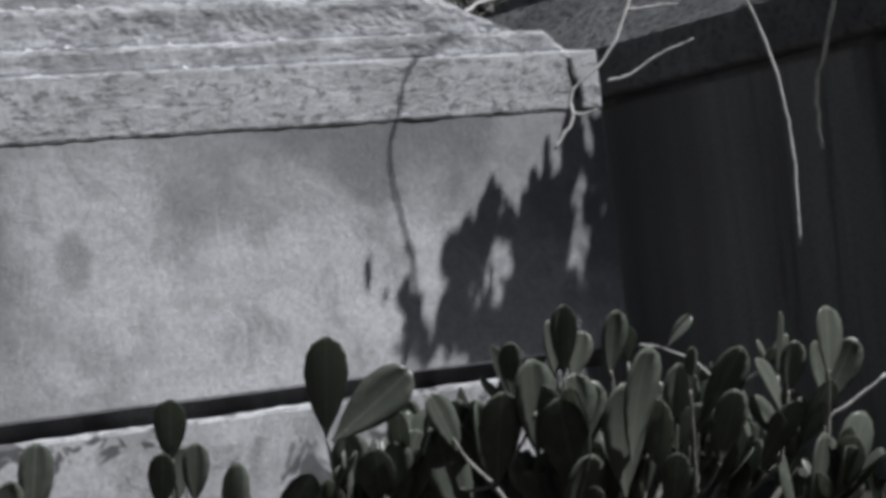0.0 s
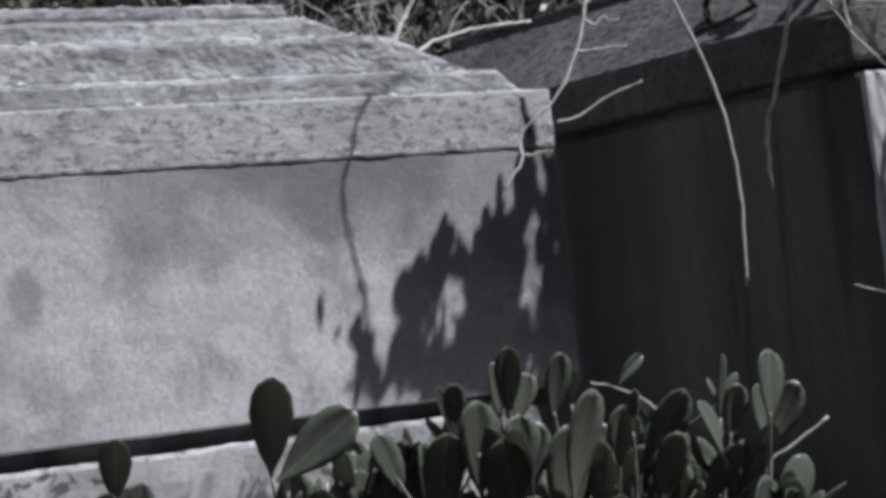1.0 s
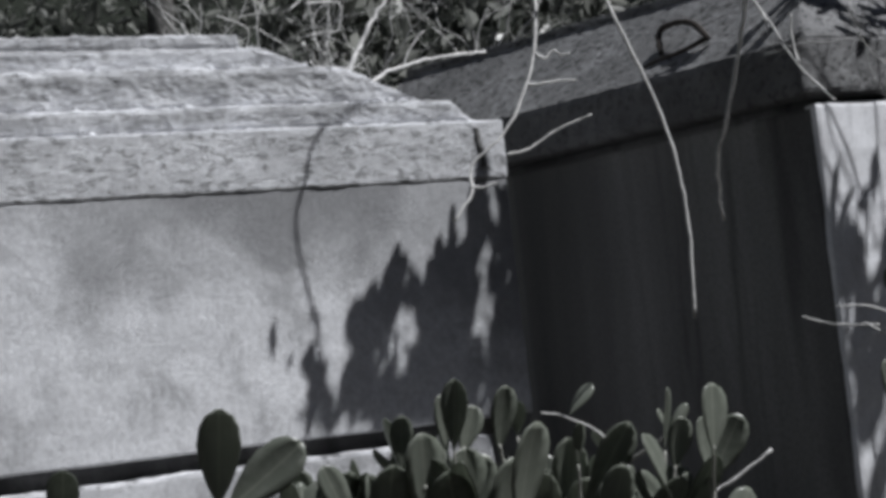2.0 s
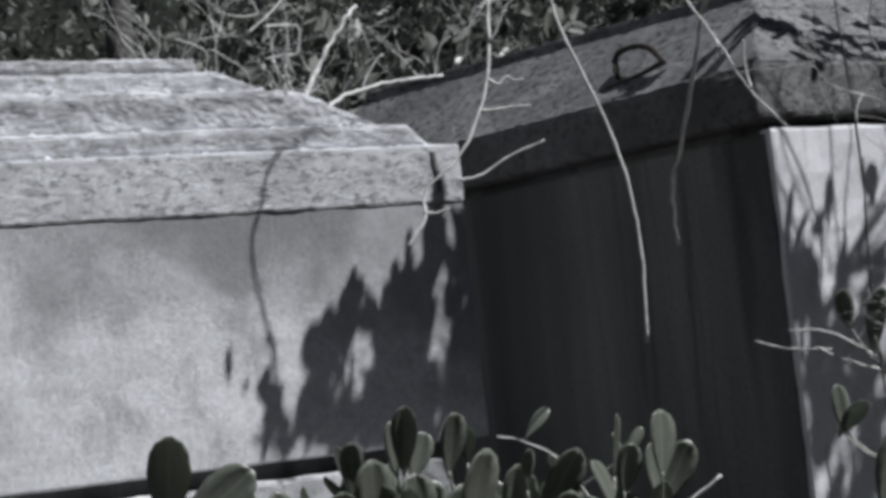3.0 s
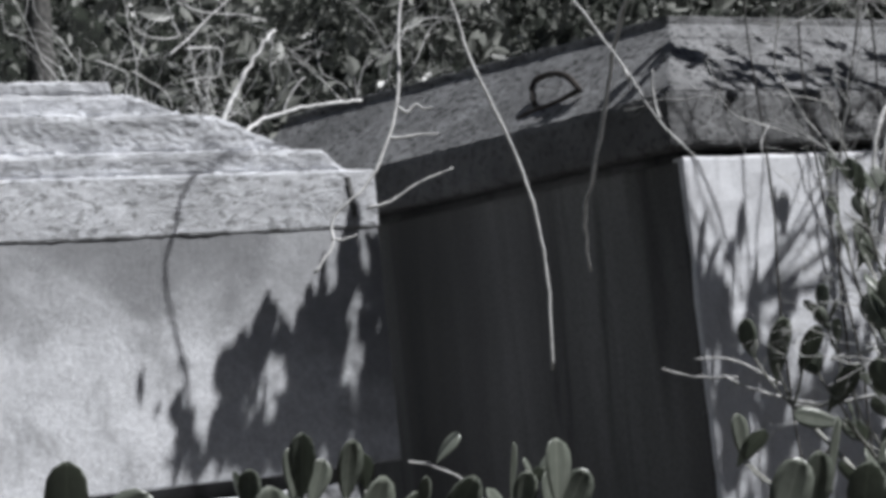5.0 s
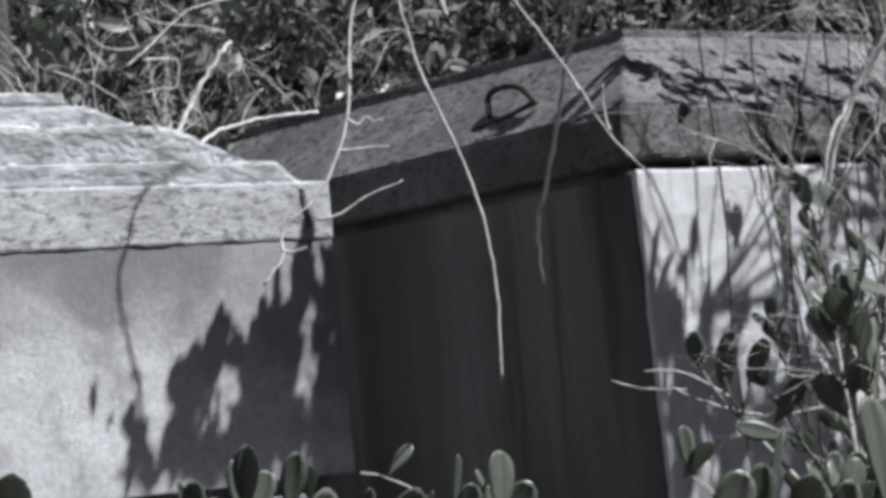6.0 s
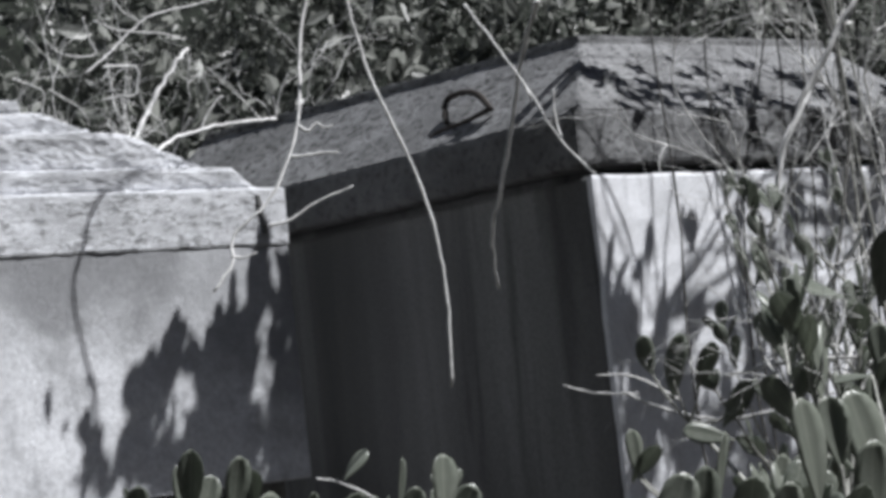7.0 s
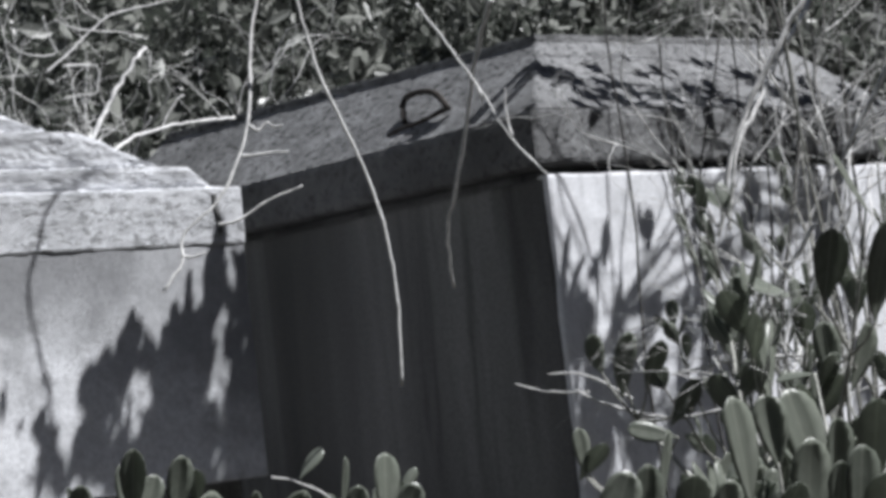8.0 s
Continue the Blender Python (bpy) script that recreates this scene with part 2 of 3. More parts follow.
def shrub(name, base, tips, per, spread, size, seed, label, group="", along=0, stem=0.006, arch=0.05, hub=None, grow=None):
    """Woody stems from one base to each tip, each tip with a rosette of leaves that stand up and outwards."""
    rnd = random.Random(seed)
    ob = thing(name, base, label, "shrub", group)
    if hub:
        b, h = Vector(base), Vector(hub)
        part("trunk", tube([b, b.lerp(h, 0.5) + Vector((0.1, -0.1, 0.25)), h], 0.022, 0.010, 8, base, 0.003, seed), M_BARK, ob, smooth=True)
    for i, tip in enumerate(tips):
        tip, b = Vector(tip), Vector(hub or base)
        mid = b.lerp(tip, 0.5) + Vector((rnd.uniform(-1, 1), rnd.uniform(-1, 1), 0)) * 0.12 * (tip - b).length
        mid.z += arch * (tip - b).length
        stalk = part("stem", tube([b, mid, tip], stem * 1.6, stem * 0.45, 6, base, 0.002, seed * 50 + i), M_STEM, ob, smooth=True)
        axis = Vector(grow) if grow else (tip - mid).normalized() * 0.5 + Vector((0, 0, 0.75))
        for k in range(per + along):
            a = k * 2.399 + rnd.uniform(-0.4, 0.4)
            out = Vector((math.cos(a), math.sin(a), 0)) * spread * rnd.uniform(0.35, 1.15)
            at = tip
            if k >= per:
                at = mid.lerp(tip, rnd.uniform(0.35, 0.95))
            else:
                at = tip - (tip - mid).normalized() * rnd.uniform(0, 0.03)
            place_leaf(stalk, at, (axis + out).normalized(), rnd.uniform(0, 360), size * rnd.uniform(0.75, 1.15), rnd, base)
    return ob


def sprig(ob, leaves):
    """One more stem of a shrub, with leaves given by base, tip and width, their faces turned towards the open side."""
    base = ob.location
    rnd = random.Random(int(leaves[0][0] * -1000) + len(leaves))
    feet = [Vector(l[:3]) for l in leaves]
    joint = sum(feet, Vector()) / len(feet) + Vector((0.01, 0.02, -0.07))
    mid = base.lerp(joint, 0.55) + Vector((rnd.uniform(-0.03, 0.03), rnd.uniform(-0.03, 0.03), 0.02))
    bms = [tube([base, mid, joint], 0.007, 0.004, 6, base, 0.001, rnd.random())]
    for f in feet:
        bms.append(tube([joint, joint.lerp(f, 0.6) + Vector((0, 0, -0.008)), f], 0.0032, 0.0018, 5, base, 0.0005, rnd.random()))
    stalk = part("stem", join_bm(bms), M_STEM, ob, smooth=True)
    for l in leaves:
        foot, tip = Vector(l[:3]), Vector(l[3:6])
        up = (tip - foot).normalized()
        foot = tip - up * max((tip - foot).length, l[6] * 2.0)
        out = Vector((rnd.uniform(-0.5, 0.15), -0.75, rnd.uniform(0.1, 0.5)))
        if rnd.random() < 0.18:
            out = Vector((0.3, -0.75, 0.6))
        side = up.cross(out).normalized()
        back = up.cross(side).normalized()
        kind = rnd.choice((0, 1, 1, 2, 4))
        sx, sz = l[6] * 0.95 / SHAPES[kind][1], (tip - foot).length / SHAPES[kind][0]
        if back.dot(out) > 0:
            side, back = -side, -back
        m = Matrix((side * sx, back * (sx + sz) * 0.5, up * sz)).transposed().to_4x4()
        m.translation = foot - base
        leaf = new("leaf", LEAVES[kind])
        leaf.parent = stalk
        leaf.matrix_basis = m


def twig(points, r0, r1, label, side=(), mat=None, name="dry_twig", seed=0, group="dry hanging twigs"):
    """A bare twig with its side shoots as parts."""
    at = points[0]
    ob = thing(name, at, label, "twig", group)
    main = part("shoot", tube(points, r0 * 0.88, r1 * 0.88, 7, at, r0 * 0.42, seed), mat or M_DEAD, ob, smooth=True)
    for k, pts in enumerate(side):
        part("side_shoot", tube(pts, r1 * 1.2, r1 * 0.5, 5, at, r1 * 0.3, seed + k + 1), mat or M_DEAD, ob, smooth=True)
    return ob


# ---- ground ----
def ground():
    bm = bmesh.new()
    xs = [-400, -120, -40, -15] + [-8 + 0.5 * i for i in range(37)] + [18, 40, 120, 400]
    rows = []
    for y in xs:
        rows.append([bm.verts.new((x, y, (noise.noise(Vector((x, y, 0)) * 0.7) * 0.05 - 0.03) if max(abs(x), abs(y)) < 12 else -0.05)) for x in xs])
    for a, b in zip(rows, rows[1:]):
        for i in range(len(xs) - 1):
            bm.faces.new((a[i], a[i + 1], b[i + 1], b[i]))
    ob = new("ground", link_mesh("ground", bm, M_SOIL, True))
    tagged(ob, "dark soil with leaf litter under the shrubs", "ground", kind="structure")


ground()


# ---- first tomb: pale, with a stepped lid ----
def tomb_pale():
    o = (-1.1, 0.5, 0)
    ob = thing("tomb", o, "pale weathered concrete box tomb with a stepped lid", "tomb", "old box tombs")
    part("plinth", frustum(-2.30, -0.14, -0.02, 1.03, -0.08, 0.370, (0, 0, 0, 0), o, 0.012, 0.06, 0.008, 3.1), M_PLINTH, ob, "chipped whitish plinth")
    # the recess has its shade put into a dark colour
    part("recess", frustum(-2.22, -0.05, 0.055, 0.95, 0.365, 0.415, (0, 0, 0, 0), o, 0, 0.1, 0.003, 5.0), M_SIDE, ob, "recessed joint, darkened for shade")
    part("wall", frustum(-2.26, 0.0, 0.0, 1.00, 0.410, 1.001, (0, 0, 0, 0), o, 0.006, 0.05, 0.003, 1.7, freq=9), M_WALL, ob, "stained pale render wall")
    slab = part("lid_slab", frustum(-2.29, 0.004, -0.004, 1.03, 1.0, 1.147, (0.0, 0.0, -0.004, 0.0), o, 0.007, 0.022, 0.0028, 2.3, freq=26), M_CAP, ob, "pitted lid edge with dark lichen")
    part("step", frustum(-2.24, -0.055, 0.022, 0.99, 1.144, 1.206, (0.03, 0.075, -0.008, 0.02), o, 0.014, 0.02, 0.006, 4.4, freq=20), M_STEP, ob)
    part("step", frustum(-2.18, -0.165, 0.056, 0.95, 1.203, 1.303, (0.06, 0.24, -0.010, 0.04), o, 0.016, 0.02, 0.007, 6.1, freq=20), M_STEP, ob)
    part("step", frustum(-2.08, -0.435, 0.098, 0.90, 1.298, 1.360, (0.06, 0.17, -0.008, 0.03), o, 0.014, 0.02, 0.006, 7.9, freq=20), M_STEP, ob)
    part("top_slab", frustum(-2.00, -0.652, 0.093, 0.86, 1.358, 1.391, (0.01, 0.012, -0.004, 0.02), o, 0.010, 0.02, 0.006, 9.2, freq=20), M_STEP, ob, "worn top slab")
    # a dark tube half sunk in the slab draws the crack
    part("crack", tube([(-0.080, -0.002, 1.128), (-0.076, -0.002, 1.09), (-0.070, -0.002, 1.055), (-0.071, -0.001, 1.030)], 0.0115, 0.009, 8, o, 0.0, 77), M_SIDE, slab, "dark vertical crack", True)
    return ob


tomb_pale()


def crumbs():
    """Broken bits of mortar along the edges of the steps."""
    rnd = random.Random(17)
    bms = []
    for z, y, x0, x1, n in ((1.206, 0.030, -1.9, -0.16, 34), (1.303, 0.066, -1.9, -0.42, 26), (1.360, 0.110, -1.9, -0.62, 14), (1.147, 0.012, -1.9, -0.02, 20)):
        for _ in range(n):
            bm = bmesh.new()
            r = rnd.uniform(0.003, 0.009)
            bmesh.ops.create_icosphere(bm, subdivisions=1, radius=r)
            at = Vector((rnd.uniform(x0, x1), y + rnd.uniform(-0.006, 0.012), z + r * 0.25))
            stretch = Vector((rnd.uniform(0.8, 2.6), rnd.uniform(0.7, 1.2), rnd.uniform(0.5, 0.9)))
            for v in bm.verts:
                v.co = Vector((v.co.x * stretch.x, v.co.y * stretch.y, v.co.z * stretch.z)) * rnd.uniform(0.8, 1.2) + at
            bms.append(bm)
    ob = new("mortar_crumbs", link_mesh("mortar_crumbs", join_bm(bms), M_CRUMB))
    tagged(ob, "pale crumbs of broken mortar on the stepped lid", "rubble", kind="stuff")


crumbs()


# ---- second tomb: taller, its side mould-streaked and darkened for shade, its end whitewashed ----
def tomb_dark():
    o = (1.3, 0.8, 0)
    k = 0.016
    ob = thing("tomb", o, "tall concrete box tomb with mould-streaked side and whitewashed end", "tomb", "old box tombs")
    part("side_wall", frustum(0.640, 1.30, -0.430, 2.02, -0.08, 1.086, (0, 0, 0, 0), o, 0.008, 0.06, 0.004, 11.0, k, 8), M_SIDE, ob, "side wall with black mould streaks, darkened for shade")
    # dark gap under the lid; along the end it replaces the overhang's shadow
    part("joint", frustum(0.690, 1.30, -0.380, 1.98, 1.08, 1.114, (0, 0, 0, 0), o, 0, 0.1, 0.003, 11.5, k, 8), M_SIDE, ob, "open joint under the lid, darkened for shade")
    part("end_wall", frustum(0.644, 2.00, -0.448, -0.40, -0.08, 1.096, (0, 0, 0, 0), o, 0.012, 0.04, 0.007, 12.0, 0, 8), M_WHITE, ob, "whitewashed end wall")
    part("far_wall", frustum(1.30, 1.998, -0.40, 2.02, -0.08, 1.112, (0, 0, 0, 0), o, 0.008, 0.1, 0.004, 13.0, k, 8), M_WHITE, ob)
    part("lid_slab", frustum(0.600, 2.03, -0.440, 2.05, 1.112, 1.262, (0.004, 0.004, 0.0, 0.004), o, 0.026, 0.022, 0.006, 14.0, k, 22), M_EDGE, ob, "thick lid edge, darkened for shade")
    # paler facing over the slab end: its sunlight is put into the colour
    part("lid_end", frustum(0.603, 2.027, -0.458, -0.436, 1.120, 1.264, (0.003, 0.004, 0.004, 0.0), o, 0.013, 0.022, 0.006, 14.6, 0, 22), M_LID, ob, "lighter facing for the sunlit end of the lid")
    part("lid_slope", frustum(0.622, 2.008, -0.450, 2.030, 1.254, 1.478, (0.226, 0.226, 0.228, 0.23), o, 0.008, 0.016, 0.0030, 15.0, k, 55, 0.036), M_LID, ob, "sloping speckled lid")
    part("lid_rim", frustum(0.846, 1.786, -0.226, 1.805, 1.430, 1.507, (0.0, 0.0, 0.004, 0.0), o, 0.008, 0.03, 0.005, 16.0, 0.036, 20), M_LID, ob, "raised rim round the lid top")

    # iron lifting ring on the slope
    def on(y, u, out):
        z = 1.258 + u * 0.220 + (k + (0.036 - k) * u) * (y + 0.46)
        return (0.608 + 0.240 * u - 0.64 * out, y, z + 0.77 * out)
    ring = [on(0.185, 0.30, 0.0), on(0.215, 0.42, 0.012), on(0.225, 0.52, 0.024), on(0.165, 0.55, 0.030), on(0.075, 0.49, 0.030), on(0.0, 0.36, 0.020), on(-0.020, 0.31, 0.004)]
    handle = part("ring_handle", tube(ring, 0.009, 0.009, 8, o, 0.0008, 5), M_IRON, ob, "rusted iron lifting ring", True)
    part("ring_bar", tube([on(-0.020, 0.33, 0.006), on(0.057, 0.22, 0.008), on(0.16, 0.17, 0.008), on(0.215, 0.14, 0.006)], 0.008, 0.005, 8, o, 0.001, 6), M_IRON, handle, "rusted bar across the ring", True)
    return ob


tomb_dark()


# ---- shrub in front of the tombs ----
rf = random.Random(31)


def thicket(a, b, low, high, n, deep=0.16):
    """Shoot tips scattered along a line on the plan, between two heights."""
    tips = []
    for i in range(n):
        p = Vector(a).lerp(Vector(b), (i + rf.random()) / n)
        tips.append((p.x + rf.uniform(-0.3, 1) * deep * 0.5, p.y + rf.uniform(-0.3, 1) * deep * 0.85, rf.uniform(low, high)))
    return tips


low_left = shrub("shrub", (-1.80, -1.60, 0.0), thicket((-2.05, -1.40), (-1.58, -1.72), 0.14, 0.22, 7) + thicket((-1.70, -1.64), (-1.56, -1.74), 0.22, 0.31, 5), 4, 0.50, 1.15, 11, "low green shrub with thick rounded leaves", "leafy shrubs", 3)
sprig(low_left, [
    (-1.891, -1.578, 0.376, -1.891, -1.6, 0.447, 0.051),
    (-1.858, -1.567, 0.295, -1.856, -1.589, 0.375, 0.045),
    (-1.918, -1.586, 0.299, -1.91, -1.599, 0.37, 0.044),
    (-1.856, -1.484, 0.281, -1.838, -1.485, 0.371, 0.039),
])
sprig(low_left, [
    (-2.048, -1.398, 0.283, -2.033, -1.425, 0.401, 0.063),
    (-2.084, -1.414, 0.281, -2.091, -1.424, 0.356, 0.052),
])
sprig(low_left, [
    (-1.702, -1.697, 0.362, -1.698, -1.724, 0.508, 0.068),
    (-1.674, -1.706, 0.37, -1.579, -1.744, 0.439, 0.075),
    (-1.626, -1.629, 0.241, -1.63, -1.618, 0.362, 0.065),
    (-1.584, -1.658, 0.244, -1.616, -1.656, 0.313, 0.058),
    (-1.75, -1.642, 0.259, -1.718, -1.657, 0.316, 0.057),
    (-1.669, -1.619, 0.231, -1.663, -1.609, 0.288, 0.052),
])
low_right = shrub("shrub", (-1.33, -1.88, 0.0), thicket((-1.58, -1.72), (-1.24, -1.96), 0.16, 0.34, 24) + thicket((-1.26, -1.94), (-1.08, -2.12), 0.14, 0.28, 8), 5, 0.62, 1.15, 12, "low green shrub with thick rounded leaves", "leafy shrubs", 3)
sprig(low_right, [
    (-1.538, -1.768, 0.339, -1.566, -1.774, 0.405, 0.05),
    (-1.48, -1.848, 0.39, -1.472, -1.848, 0.465, 0.037),
    (-1.511, -1.843, 0.314, -1.511, -1.862, 0.403, 0.071),
    (-1.462, -1.879, 0.363, -1.468, -1.898, 0.436, 0.071),
    (-1.54, -1.755, 0.271, -1.549, -1.736, 0.337, 0.069),
])
sprig(low_right, [
    (-1.418, -1.894, 0.407, -1.414, -1.91, 0.51, 0.041),
    (-1.4, -1.846, 0.405, -1.405, -1.844, 0.489, 0.031),
    (-1.38, -1.862, 0.411, -1.356, -1.862, 0.467, 0.039),
    (-1.426, -1.892, 0.326, -1.434, -1.894, 0.383, 0.076),
    (-1.415, -1.879, 0.221, -1.396, -1.897, 0.298, 0.068),
])
sprig(low_right, [
    (-1.391, -1.972, 0.411, -1.387, -1.987, 0.494, 0.048),
    (-1.317, -1.91, 0.417, -1.327, -1.928, 0.471, 0.029),
    (-1.379, -1.994, 0.338, -1.366, -2.001, 0.44, 0.079),
    (-1.378, -1.955, 0.303, -1.378, -1.958, 0.392, 0.08),
    (-1.318, -1.959, 0.295, -1.325, -1.965, 0.368, 0.056),
])
sprig(low_right, [
    (-1.247, -1.914, 0.283, -1.248, -1.934, 0.407, 0.057),
    (-1.277, -1.996, 0.369, -1.282, -2.009, 0.431, 0.024),
    (-1.254, -1.97, 0.307, -1.197, -2.019, 0.421, 0.053),
    (-1.254, -2.013, 0.262, -1.221, -2.025, 0.361, 0.05),
    (-1.32, -1.978, 0.208, -1.305, -1.988, 0.285, 0.045),
])
sprig(low_right, [
    (-1.127, -2.003, 0.371, -1.132, -2.022, 0.464, 0.024),
    (-1.197, -2.096, 0.32, -1.226, -2.095, 0.404, 0.051),
    (-1.127, -2.024, 0.349, -1.11, -2.031, 0.418, 0.039),
    (-1.198, -2.066, 0.305, -1.231, -2.057, 0.347, 0.043),
    (-1.222, -2.06, 0.25, -1.176, -2.092, 0.342, 0.047),
])
sprig(low_right, [
    (-1.14, -2.134, 0.375, -1.128, -2.136, 0.463, 0.051),
    (-1.066, -2.037, 0.333, -1.019, -2.047, 0.408, 0.053),
    (-1.088, -2.051, 0.335, -1.09, -2.032, 0.412, 0.041),
    (-1.17, -2.113, 0.203, -1.155, -2.136, 0.288, 0.073),
    (-1.093, -2.003, 0.168, -1.081, -1.999, 0.225, 0.048),
])

# ---- shrub before the whitewashed end ----
tangled = shrub("shrub", (-0.25, -2.05, 0.0), thicket((-0.72, -2.30), (0.02, -1.95), 0.18, 0.32, 12, 0.3) + thicket((-0.35, -2.20), (0.35, -1.85), 0.28, 0.66, 14, 0.4), 4, 0.75, 1.1, 13, "tangled green shrub with thick rounded leaves", "leafy shrubs", 4)
sprig(tangled, [
    (-1.171, -2.912, 0.361, -1.183, -2.919, 0.49, 0.054),
    (-0.857, -2.649, 0.394, -0.857, -2.636, 0.486, 0.051),
    (-0.71, -2.57, 0.376, -0.729, -2.561, 0.49, 0.077),
    (-0.791, -2.631, 0.343, -0.785, -2.628, 0.42, 0.068),
    (-0.888, -2.683, 0.336, -0.885, -2.699, 0.376, 0.055),
])
sprig(tangled, [
    (-0.687, -2.583, 0.333, -0.695, -2.603, 0.445, 0.054),
    (-0.834, -2.721, 0.314, -0.83, -2.735, 0.391, 0.042),
    (-0.717, -2.69, 0.378, -0.725, -2.711, 0.469, 0.06),
    (-0.886, -2.808, 0.318, -0.88, -2.828, 0.41, 0.056),
    (-0.411, -2.306, 0.508, -0.447, -2.255, 0.499, 0.032),
    (-0.864, -2.824, 0.307, -0.863, -2.84, 0.378, 0.061),
])
sprig(tangled, [
    (-0.319, -2.261, 0.628, -0.321, -2.294, 0.739, 0.064),
    (-0.256, -2.304, 0.581, -0.256, -2.343, 0.753, 0.089),
    (-0.26, -2.319, 0.766, -0.321, -2.297, 0.845, 0.058),
    (-0.209, -2.207, 0.512, -0.186, -2.217, 0.585, 0.06),
    (-0.169, -2.113, 0.526, -0.181, -2.117, 0.595, 0.055),
])
sprig(tangled, [
    (0.026, -1.773, 0.687, 0.002, -1.774, 0.778, 0.057),
    (-0.021, -1.861, 0.664, -0.098, -1.825, 0.685, 0.062),
    (-0.123, -1.897, 0.532, -0.121, -1.881, 0.597, 0.065),
    (0.044, -1.651, 0.584, 0.02, -1.642, 0.642, 0.058),
    (0.094, -1.577, 0.735, 0.066, -1.578, 0.803, 0.055),
])
sprig(tangled, [
    (-0.191, -1.596, 0.547, -0.203, -1.617, 0.631, 0.066),
    (-0.187, -1.537, 0.555, -0.22, -1.542, 0.633, 0.044),
    (-0.148, -1.628, 0.546, -0.141, -1.656, 0.608, 0.05),
    (-0.177, -1.725, 0.467, -0.144, -1.746, 0.525, 0.049),
])
sprig(tangled, [
    (-0.448, -1.763, 0.376, -0.463, -1.777, 0.46, 0.04),
    (-0.435, -1.748, 0.385, -0.42, -1.787, 0.436, 0.044),
    (-0.519, -2.091, 0.43, -0.586, -2.043, 0.451, 0.037),
    (-0.612, -2.141, 0.369, -0.622, -2.153, 0.447, 0.061),
])
sprig(tangled, [
    (-0.765, -2.197, 0.322, -0.732, -2.203, 0.389, 0.067),
    (-0.702, -2.194, 0.324, -0.702, -2.22, 0.397, 0.059),
    (-0.68, -2.272, 0.31, -0.673, -2.282, 0.379, 0.062),
    (-0.745, -2.411, 0.305, -0.731, -2.414, 0.369, 0.052),
])

shrub("shrub", (0.30, -1.70, 0.0), thicket((-0.15, -1.75), (0.50, -1.65), 0.30, 1.00, 22, 0.35), 3, 0.75, 0.62, 15, "thin straggling shrub with smaller leaves", "leafy shrubs", 4, 0.0036)

# ---- seedling in the gap between the tombs ----
shrub("seedling", (0.20, 0.15, 0.0), [(0.10, -0.42, 0.33), (0.05, -0.22, 0.30)], 3, 0.5, 0.8, 14, "small leafy seedling between the tombs")

pale = thing("leaf_sprig", (-0.055, -0.372, 0.33), "single pale leaf on a thin arching stalk", "sprig")
part("stalk", tube([(0.02, -0.40, 0.20), (-0.055, -0.372, 0.334), (-0.13, -0.33, 0.395), (-0.178, -0.296, 0.412)], 0.003, 0.002, 6, (-0.055, -0.372, 0.33), 0.001, 61), M_DEAD, pale, smooth=True)
place_leaf(pale, (-0.125, -0.335, 0.400), (0.55, -0.2, 0.8), 40, 0.85, random.Random(3), (-0.055, -0.372, 0.33))

# ---- dry hanging twigs ----
TW = "bare pale dry twig hanging before the tombs"
twig([(-0.6, -1.243, 1.355), (-0.591, -1.257, 1.254), (-0.577, -1.275, 1.163), (-0.538, -1.305, 1.026), (-0.516, -1.326, 0.914), (-0.508, -1.338, 0.804), (-0.512, -1.344, 0.717), (-0.521, -1.342, 0.574)], 0.0034, 0.0037, TW, seed=1)
twig([(0.193, -0.864, 1.447), (0.206, -0.781, 1.361), (0.222, -0.697, 1.233), (0.231, -0.604, 1.048), (0.249, -0.524, 0.951), (0.297, -0.461, 0.82)], 0.007, 0.004, TW, seed=2)
twig([(-0.191, -1.085, 1.377), (-0.166, -1.139, 1.282), (-0.137, -1.194, 1.176), (-0.11, -1.248, 1.061), (-0.078, -1.307, 0.976)], 0.0032, 0.0026, TW,
     [[(-0.140, -1.190, 1.185), (-0.137, -1.199, 1.158), (-0.134, -1.198, 1.131)], [(-0.108, -1.250, 1.063), (-0.108, -1.239, 1.115), (-0.107, -1.243, 1.166)]], seed=3)
twig([(-0.615, -1.137, 1.379), (-0.649, -1.141, 1.278), (-0.689, -1.174, 1.139), (-0.735, -1.19, 1.039), (-0.794, -1.189, 0.955), (-0.859, -1.171, 0.902), (-0.878, -1.184, 0.847), (-0.92, -1.18, 0.798)], 0.0038, 0.0028, TW,
     [[(-0.805, -1.203, 0.911), (-0.765, -1.225, 0.919), (-0.721, -1.242, 0.946), (-0.652, -1.276, 0.972)],
      [(-0.699, -1.184, 1.105), (-0.689, -1.197, 1.092), (-0.671, -1.202, 1.106), (-0.66, -1.212, 1.096), (-0.647, -1.221, 1.097)],
      [(-0.729, -1.191, 1.044), (-0.703, -1.209, 1.043), (-0.679, -1.224, 1.045), (-0.653, -1.242, 1.043)],
      [(-0.875, -1.18, 0.859), (-0.858, -1.195, 0.855), (-0.837, -1.208, 0.861)]], seed=4)
twig([(0.253, -1.815, 1.302), (0.204, -1.796, 1.226), (0.127, -1.75, 1.1), (0.068, -1.72, 0.983), (0.032, -1.709, 0.886), (0.002, -1.702, 0.79)], 0.007, 0.005, TW, seed=5)
twig([(0.322, -1.911, 1.103), (0.288, -1.878, 1.031), (0.254, -1.846, 0.959), (0.232, -1.824, 0.902)], 0.006, 0.006, TW, seed=6)
